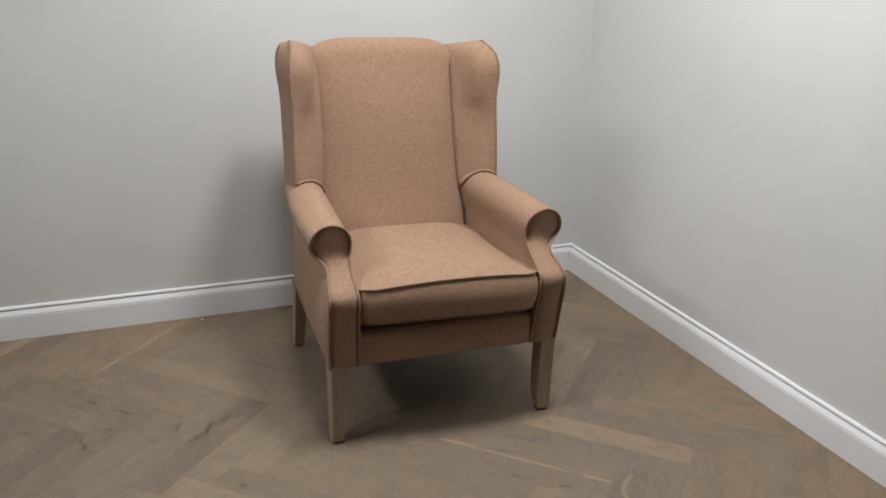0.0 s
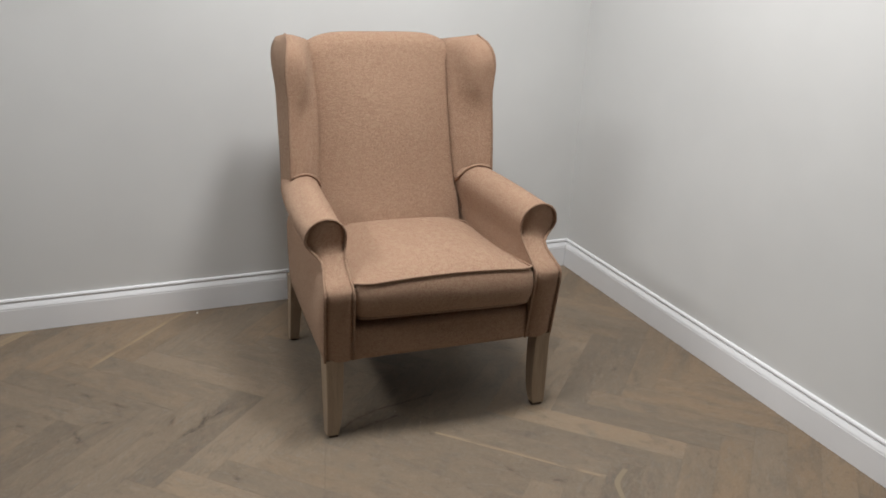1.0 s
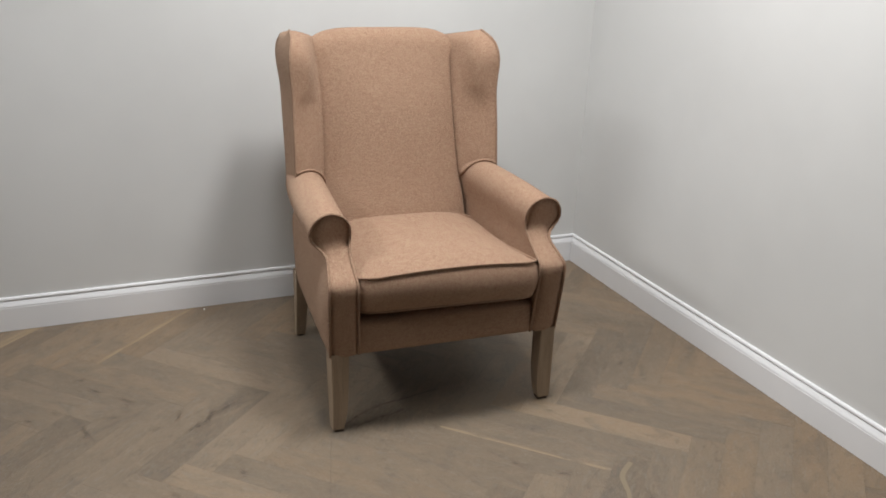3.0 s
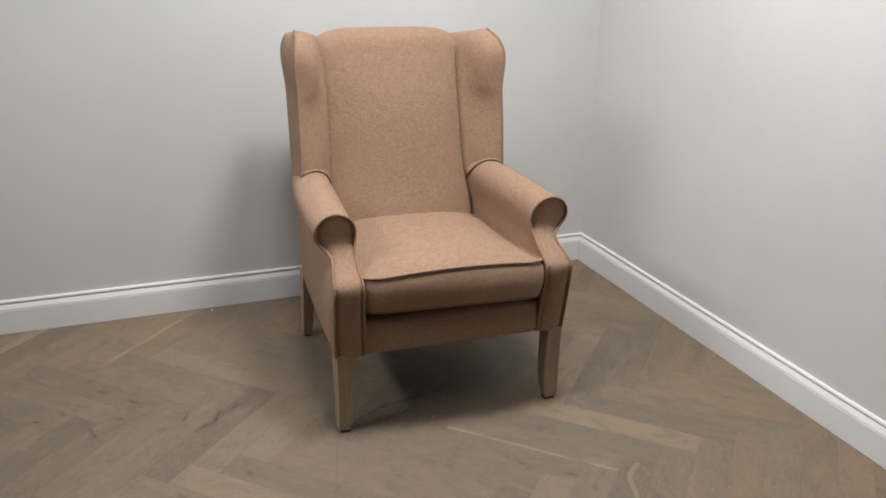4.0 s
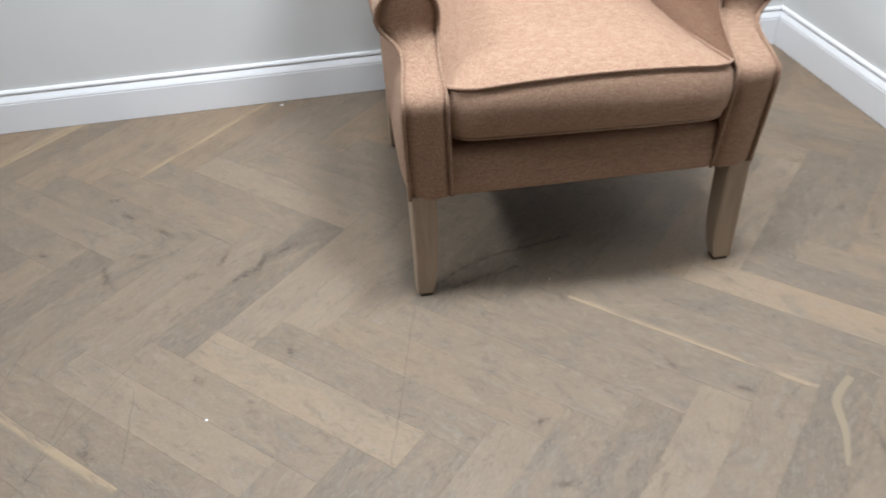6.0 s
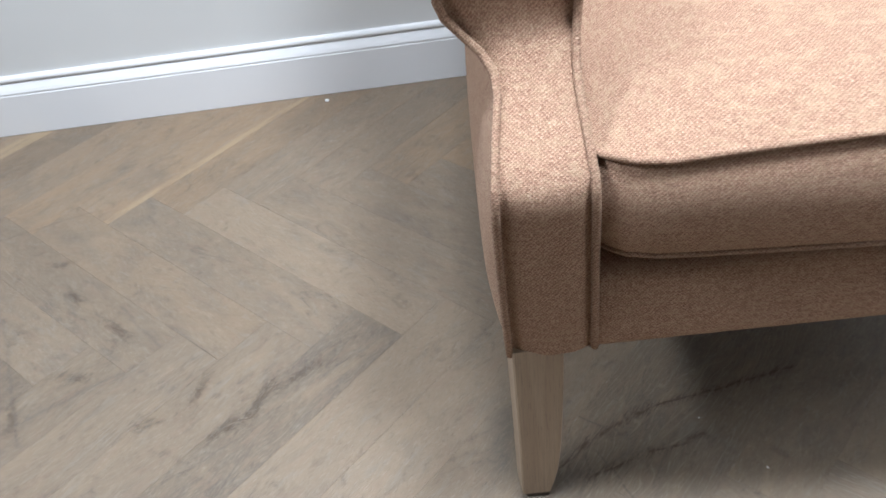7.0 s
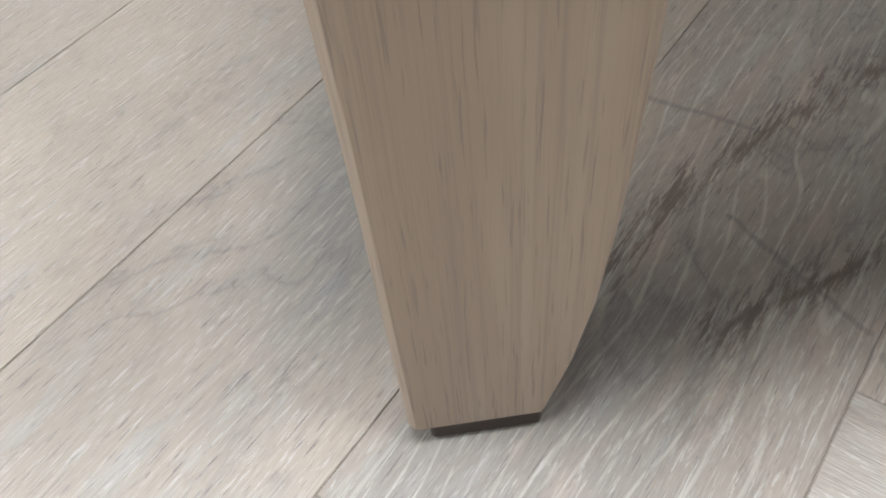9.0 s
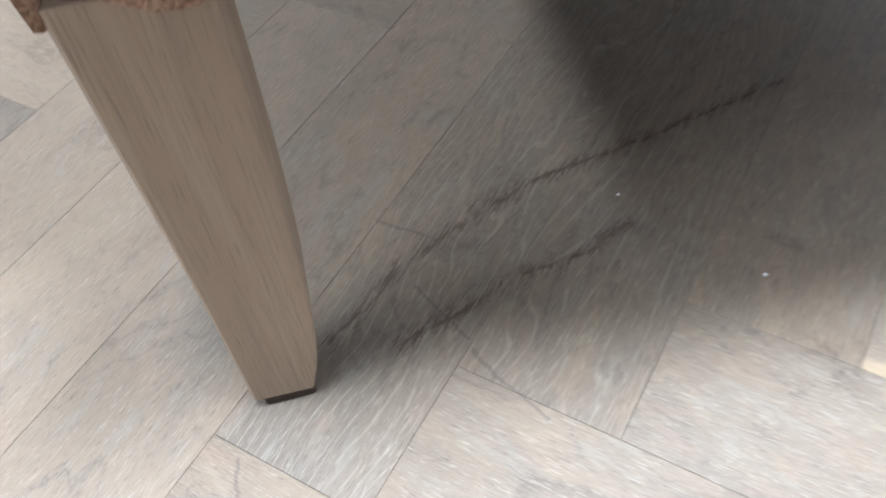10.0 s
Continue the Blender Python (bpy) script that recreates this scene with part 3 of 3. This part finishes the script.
def wing(side):
    bm = bmesh.new()
    levels = [0.541 + 0.445 * k / 28 for k in range(29)]
    rings, cord_line, seam_line = [], [], []
    for z in levels:
        seam = Vector((curve(SEAM_X, z) - 0.004, curve(SEAM_Y, z)))
        tip = Vector((curve(WING_X, z), curve(WING_FRONT, z)))
        rear = Vector((curve(WING_X, z) + 0.008, max(curve(REAR_Y, z), tip.y + 0.03)))
        inner = Vector((seam.x, max(rear.y, seam.y + 0.02)))
        across = tip - seam
        normal = Vector((-across.y, across.x)).normalized()
        if normal.y > 0:
            normal = -normal
        swell = curve(WING_SWELL, z)
        ring = []
        for k in range(9):
            s = k / 8
            p = seam + across * s + normal * swell * math.sin(math.pi * s ** 1.8) ** 0.9
            ring.append(p)
        for k in range(1, 5):
            ring.append(tip.lerp(rear, k / 4) + Vector((0.004 * math.sin(math.pi * k / 4), 0)))
        ring.append(inner)
        crest = min(1.0, max(0.0, (z - 0.90) / 0.086)) ** 1.5
        drops = [0.027 * (1 - k / 8) ** 1.4 for k in range(9)] + [0.022 * k / 4 for k in range(1, 5)] + [0.027]
        rings.append([Vector((side * p.x, p.y, z - crest * d)) for p, d in zip(ring, drops)])
        cord_line.append(Vector((side * (tip.x + 0.001), tip.y - 0.001, z)))
        seam_line.append(Vector((side * (seam.x + 0.003), seam.y - 0.001, z)))
    crisp([row[8] for row in loft(bm, rings)])
    ob = cloth_part("wing", bm, "padded wing of the backrest")
    cord = bmesh.new()
    tube(cord, cord_line, 0.0036)
    part("piping", sized(cord), SHADED_SEAM, ob, "corded edge")
    seam = bmesh.new()
    low = [Vector((side * curve(SEAM_X, z), curve(SEAM_Y, z) - 0.001, z)) for z in (0.46, 0.49, 0.52, 0.55)]
    tube(seam, low + [p + Vector((0, 0.010 if side > 0 else -0.001, 0)) for p in seam_line[:-2]], 0.0022 if side > 0 else 0.0030)
    part("seam", sized(seam), SHADED_CLOTH if side > 0 else CLOTH, ob)
    return ob


wing(-1)
wing(1)


def arm_join(side):
    """The cord where the wing meets the arm."""
    bm = bmesh.new()
    line = []
    for k in range(11):
        s = k / 10
        a = radians(180 - 120 * s)
        line.append(Vector((side * (0.273 + 0.010 * s + 0.054 * math.cos(a)), 0.503 - 0.066 * s**0.5, 0.545 + 0.0595 * math.sin(a))))
    tube(bm, line, 0.0042)
    return cloth_part("piping", bm, "corded seam between wing and arm")


arm_join(-1)
arm_join(1)


def outside_back():
    bm = bmesh.new()
    rings = []
    for k in range(13):
        z = SEAT_BOTTOM + (0.95 - SEAT_BOTTOM) * k / 12
        y = curve(REAR_Y, z)
        x = 0.285 + 0.022 * min(1, max(0, (z - 0.25) / 0.4))
        rings.append([Vector((-x, y - 0.02, z)), Vector((x, y - 0.02, z)), Vector((x, y + 0.004, z)), Vector((-x, y + 0.004, z))])
    loft(bm, rings)
    return cloth_part("outside_back", bm, "flat outside back panel")


outside_back()


def leg_mesh(levels, flare=0.0):
    """A leg of square section: (z, outer x, inner x, front y, back y) rows, edges a little eased; the outer face may flare to the rear."""
    bm = bmesh.new()
    rings = []
    e = 0.0009
    for z, xo, xi, yf, yb in levels:
        s = 1 if xo > xi else -1
        f = 0.0016
        rings.append([(xo - s * f, yf, z), (xo, yf + f, z), (xo + s * flare, yb - e, z), (xo + s * (flare - e), yb, z),
                      (xi + s * e, yb, z), (xi, yb - e, z), (xi, yf + e, z), (xi + s * e, yf, z)])
    loft(bm, [[Vector(p) for p in r] for r in rings])
    return bm


def front_leg(side):
    rows = []
    out = 0.008 if side > 0 else 0.0
    outer_line = [(0, 0.3155), (0.12, 0.3155), (1, 0.3110)] if side > 0 else [(0, 0.3140), (0.12, 0.3142), (0.4, 0.3146), (1, 0.3176)]
    for k in range(13):
        s = k / 12
        z = 0.0082 + (0.232 - 0.0082) * s
        inn = curve([(0, 0.2845), (0.04, 0.2815), (0.2, 0.2755), (0.45, 0.2722), (0.75, 0.2708), (1, 0.2704)], s)
        back_y = curve([(0, 0.026), (0.04, 0.028), (0.2, 0.035), (0.45, 0.042), (0.75, 0.046), (1, 0.050)], s)
        rows.append((z, side * curve(outer_line, s) + out * (1.6 + 0.6 * s), side * inn + out * (1 + s), -0.0035 - 0.0005 * s, back_y))
    ob = part("leg", sized(leg_mesh(rows, 0.0025)), LEG, CHAIR, "washed oak tapered front leg", False)
    glide = bmesh.new()
    inner, outer = sorted((side * 0.2848 + out, side * 0.3095 + out * 1.6))
    box(glide, inner, outer, -0.0022, 0.0225, 0.0, 0.0086, 0.0008, 1)
    part("glide", sized(glide), GLIDE, ob, "black nylon glide", False)
    return ob


def back_leg(side):
    rows = []
    for k in range(11):
        s = k / 10
        z = 0.006 + 0.234 * s
        rake = 0.022 * s ** 0.8
        rows.append((z, side * (0.300 + 0.004 * s), side * (0.271 - 0.012 * s), 0.590 - rake - 0.026 * s, 0.620 - rake))
    ob = part("leg", sized(leg_mesh(rows)), LEG, CHAIR, "washed oak raked back leg", False)
    glide = bmesh.new()
    bmesh.ops.create_cone(glide, cap_ends=True, segments=16, radius1=0.011, radius2=0.012, depth=0.006,
                          matrix=Matrix.Translation((side * 0.285, 0.605, 0.003)))
    part("glide", sized(glide), GLIDE, ob, "black nylon glide", False)
    return ob


for SIDE in (-1, 1):
    front_leg(SIDE)
    back_leg(SIDE)

# ---- parquet ----
PLANK_W, PLANK_L, GAP = 0.09, 0.495, 0.0002
U = Vector((math.sqrt(0.5), -math.sqrt(0.5)))
V = Vector((math.sqrt(0.5), math.sqrt(0.5)))
START = Vector((-1.456, -1.388)) - PLANK_L * U


def plank_points(l, w):
    """Corner rows of a plank with eased upper edges, about its middle."""
    a, b, e = l / 2 - GAP / 2, w / 2 - GAP / 2, 0.0003
    return [[(-a, -b), (a, -b), (a, b), (-a, b)], [(-a + e, -b + e), (a - e, -b + e), (a - e, b - e), (-a + e, b - e)]], (-0.006, -0.0003, 0.0)


def plank_mesh():
    (outer, inner), (z0, z1, z2) = plank_points(PLANK_L, PLANK_W)
    verts = [(*p, z0) for p in outer] + [(*p, z1) for p in outer] + [(*p, z2) for p in inner]
    faces = [(8, 9, 10, 11)]
    for k in range(4):
        j = (k + 1) % 4
        faces += [(k, j, 4 + j, 4 + k), (4 + k, 4 + j, 8 + j, 8 + k)]
    return verts, faces


VERTS, FACES = plank_mesh()


def plank_data(name, material):
    me = bpy.data.meshes.new(name)
    me.from_pydata(VERTS, [], FACES)
    layer = me.uv_layers.new(name="UVMap")
    for loop in me.loops:
        x, y, _ = VERTS[loop.vertex_index]
        layer.data[loop.index].uv = (x, y)
    me.materials.append(material)
    return me


places = []
for m in range(-2, 13):
    for k in range(-72, 60):
        for family in (0, 1):
            if family == 0:
                c = START + U * (k * PLANK_W + PLANK_L / 2 + m * PLANK_L) + V * ((k + 0.5) * PLANK_W - m * PLANK_L)
                turn = -45
            else:
                c = START + U * ((k + 0.5) * PLANK_W + PLANK_L + m * PLANK_L) + V * ((k + 1) * PLANK_W - PLANK_L / 2 - m * PLANK_L)
                turn = 45
            if -ROOM_W - 0.05 < c.x < 0.21 and -ROOM_D - 0.05 < c.y < 0.21:
                places.append((c.x, c.y, turn, (family, m, k)))
places.sort(key=lambda p: (p[0] + 1.2) ** 2 + (p[1] + 1.0) ** 2)
# planks that stand out: (family, row, step) -> tone, warmth, width of the sapwood edge
MARKED = {
    (0, 0, 0): (1, 0.75, 0, 1), (0, 0, -1): (0.6, 0.3, 0, 1), (0, 0, -2): (0.8, 0.5, 0, 1), (0, 0, -3): (0.35, 0.3, 0, 1), (0, 0, -4): (0.4, 0.5, 0.25, 0), (0, -1, 0): (0.9, 0.5, 0, 1),
    (0, -1, 1): (0.5, 0.2, 0, 1), (0, -1, 2): (0.4, 0.2, 0, 1), (0, -1, -1): (0.5, 0.4, 0, 1), (1, -1, -1): (0.15, 0.1, 0, 1), (1, -1, 0): (0.8, 0.3, 0, 1), (1, -1, 1): (0.85, 0.2, 0, 1),
    (1, -1, 2): (0.6, 0.2, 0, 1), (1, -1, 3): (0.2, 0.2, 0, 2), (1, -1, 4): (0.3, 0.2, 0, 2), (1, -1, -2): (0.5, 0.3, 0, 1), (1, -1, -3): (0.45, 0.2, 0, 1), (0, -1, -2): (0.5, 0.75, 0, 1),
    (0, -1, -3): (0.3, 0.2, 0, 1), (1, -2, -4): (0.7, 0.85, 0, 1), (1, -2, -3): (0.7, 1, 0, 1), (1, -2, -2): (0.8, 1, 0.2, 1), (1, -2, -6): (1, 1, 0.6, 1), (1, -2, -5): (0.3, 0.8, 0, 1),
    (1, -2, 0): (0.55, 0.2, 0, 1), (1, -2, 1): (0.5, 0.2, 0, 1), (1, -1, 8): (0.95, 0.45, 0, 1), (1, -1, 9): (0.15, 0.1, 0, 1), (1, -1, 10): (0.25, 0.3, 0, 1), (1, -1, 11): (0.35, 0.8, 0, 1),
    (1, -1, 12): (0.35, 1, 0, 1), (0, 0, 8): (0.95, 0.85, 0, 1), (0, 0, 9): (0.2, 0.2, 0, 1), (0, 0, 10): (0.35, 0.8, 0, 1), (0, 0, 11): (0.3, 0.95, 0, 1), (0, 0, 12): (0.3, 1, 0, 1),
    (0, 0, 13): (0.5, 1, 0, 1), (0, 0, 7): (0.25, 0.2, 0, 1), (0, 0, 6): (0.4, 0.3, 0.13, 1), (0, 0, 5): (0.35, 0.2, 0, 1), (0, 0, 4): (0.35, 0.3, 0, 1), (0, 0, 1): (0.35, 0.2, 0, 1),
    (1, 0, 4): (0.75, 0.3, 0, 1), (1, 0, 5): (0.45, 0.4, 0, 1), (1, 0, 6): (0.1, 0.3, 0, 1), (1, 0, 7): (0.45, 0.6, 0, 1), (1, 0, 8): (0.4, 0.8, 0, 1), (1, 0, 9): (0.3, 1, 0, 1),
    (1, 0, 3): (0.2, 0.2, 0, 1), (1, 0, 2): (0.35, 0.2, 0, 1), (1, 0, 1): (0.6, 0.3, 0, 1), (0, -1, 12): (0.8, 0.9, 0, 1), (0, -1, 11): (0.5, 0.6, 0, 1), (0, -1, 13): (0.6, 0.9, 0, 1),
    (0, 1, 8): (0.8, 0.7, 0, 1),
}
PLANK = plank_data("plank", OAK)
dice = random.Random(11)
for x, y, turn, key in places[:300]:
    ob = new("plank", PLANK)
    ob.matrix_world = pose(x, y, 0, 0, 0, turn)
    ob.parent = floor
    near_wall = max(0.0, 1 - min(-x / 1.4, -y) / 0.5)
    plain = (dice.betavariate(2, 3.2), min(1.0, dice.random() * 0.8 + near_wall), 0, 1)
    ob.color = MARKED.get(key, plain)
rest_verts, rest_faces, rest_uv = [], [], []
for x, y, turn, key in places[300:]:
    base_index = len(rest_verts)
    c, s = math.cos(radians(turn)), math.sin(radians(turn))
    rest_verts += [(x + c * a - s * b, y + s * a + c * b, z) for a, b, z in VERTS]
    rest_faces += [tuple(base_index + i for i in f) for f in FACES]
    rest_uv += [(a + 3.7 * x, b + 2.9 * y) for a, b, z in VERTS]
REST = bpy.data.meshes.new("planks")
REST.from_pydata(rest_verts, [], rest_faces)
LAYER = REST.uv_layers.new(name="UVMap")
for loop in REST.loops:
    LAYER.data[loop.index].uv = rest_uv[loop.vertex_index]
REST.materials.append(OAK_REST)
rest = new("planks", REST)
rest.parent = floor
tagged(rest, kind="stuff")


# ---- marks on the boards ----
SAPWOOD = painted("pale_sapwood", (0.225, 0.178, 0.118), 0.5, 250.0, 0.0003)


def sapwood_streak(points, width):
    """A pale wavy streak flush with a board."""
    bm = bmesh.new()
    rows = []
    count = 40
    knots_x = [(k / (len(points) - 1), p[0]) for k, p in enumerate(points)]
    knots_y = [(k / (len(points) - 1), p[1]) for k, p in enumerate(points)]
    line = [Vector((curve(knots_x, k / count), curve(knots_y, k / count))) for k in range(count + 1)]
    for k, p in enumerate(line):
        way = (line[min(k + 1, count)] - line[max(k - 1, 0)]).normalized()
        side = Vector((-way.y, way.x))
        half = width / 2 * (0.35 + 0.65 * math.sin(math.pi * min(1.0, 0.35 + 0.6 * k / count)))
        rows.append((bm.verts.new((*(p + side * half), 0.0005)), bm.verts.new((*(p - side * half), 0.0005))))
    for (a, b), (c, d) in zip(rows, rows[1:]):
        bm.faces.new((a, b, d, c))
    return part("sapwood_streak", bm, SAPWOOD, floor, "pale wavy streak in a board", False)


sapwood_streak([(-0.618, -1.372), (-0.674, -1.416), (-0.701, -1.485), (-0.738, -1.55)], 0.015)


SMUDGES = [((-1.982, -0.478), (-1.915, -0.549)), ((-1.915, -0.549), (-1.821, -0.646)), ((-2.028, -0.432), (-1.951, -0.431)), ((-1.611, -0.678), (-1.685, -0.856)), ((-1.815, -0.797), (-1.770, -0.771)),
           ((-1.995, -0.680), (-1.965, -0.807)), ((-1.964, -0.677), (-1.860, -0.692)), ((-2.068, -0.583), (-2.041, -0.630)), ((-2.145, -0.609), (-2.105, -0.646)), ((-1.794, -1.089), (-1.762, -1.122)),
           ((-1.710, -0.669), (-1.751, -0.805)), ((-1.534, -0.688), (-1.661, -0.780)), ((-1.661, -0.780), (-1.731, -0.845)), ((-1.985, -1.209), (-1.940, -1.274)), ((-1.609, -1.029), (-1.600, -1.102)),
           ((-0.939, -1.239), (-0.891, -1.304)), ((-0.844, -1.339), (-0.787, -1.374)), ((-1.064, -1.007), (-1.044, -1.053)), ((-1.225, -1.475), (-1.158, -1.489)), ((-0.639, -1.437), (-0.676, -1.632)),
           ((-0.583, -1.683), (-0.575, -1.732)), ((-1.222, -1.360), (-1.167, -1.332)), ((-1.199, -1.508), (-1.202, -1.577))]


def smudge_film(name):
    """Dark ingrained dirt that thins out to nothing at its edges."""
    n = Nodes(name)
    uv = n.add("ShaderNodeSeparateXYZ", Vector=n.add("ShaderNodeTexCoord").outputs["UV"])
    spot = n.tree.nodes.new("ShaderNodeNewGeometry").outputs["Position"]
    rough = n.noise(spot, 150.0, 5.0, 0.75)
    far = n.math("MAXIMUM", n.math("ABSOLUTE", uv.outputs[1]), n.math("ABSOLUTE", uv.outputs[0]))
    worn = n.math("SUBTRACT", 1.0, n.step(n.math("ADD", far, n.math("MULTIPLY", n.math("SUBTRACT", rough, 0.5), 2.6)), 0.0, 0.62))
    worn = n.math("MULTIPLY", worn, n.step(n.noise(spot, 48.0, 3.0, 0.6), 0.28, 0.56))
    n.put(n.bsdf.inputs["Alpha"], n.math("MULTIPLY", n.math("MULTIPLY", worn, n.math("SUBTRACT", 1.0, far, True)), 0.38))
    return n.done((0.050, 0.037, 0.029), 0.6, 0.3)


SMUDGE = smudge_film("ingrained_dirt")


def smudge(a, b, lift):
    """A dirt mark from a to b, flush with the boards."""
    a, b = Vector(a), Vector(b)
    way = (b - a).normalized()
    side = Vector((-way.y, way.x)) * 0.020
    ends = [a - way * 0.012 + side, a - way * 0.012 - side, b + way * 0.012 - side, b + way * 0.012 + side]
    me = bpy.data.meshes.new("smudge")
    me.from_pydata([(*p, lift) for p in ends], [], [(0, 1, 2, 3)])
    layer = me.uv_layers.new(name="UVMap")
    for loop, value in zip(me.loops, ((-1, 1), (-1, -1), (1, -1), (1, 1))):
        layer.data[loop.index].uv = value
    me.materials.append(SMUDGE)
    ob = new("smudge", me)
    ob.parent = floor
    return ob


for COUNT, (A, B) in enumerate(SMUDGES):
    smudge(A, B, 0.0003 + 0.00001 * COUNT)


def fleck(x, y, size, seed):
    """A crumb of white paint on the floor."""
    dice = random.Random(seed)
    bm = bmesh.new()
    bmesh.ops.create_icosphere(bm, subdivisions=2, radius=size)
    for v in bm.verts:
        v.co *= dice.uniform(0.7, 1.2)
        v.co.z = v.co.z * 0.45 + size * 0.42
    ob = solid("paint_fleck", bm, FLECK, True)
    ob.location = (x, y, 0)
    return tagged(ob, "tiny white crumb of paint on the parquet", "paint fleck", "crumbs on the floor")


fleck(-1.762, -1.209, 0.0030, 1)
fleck(-1.562, -0.026, 0.0045, 2)
fleck(-1.058, -0.972, 0.0012, 3)
fleck(-1.110, -0.892, 0.0010, 4)
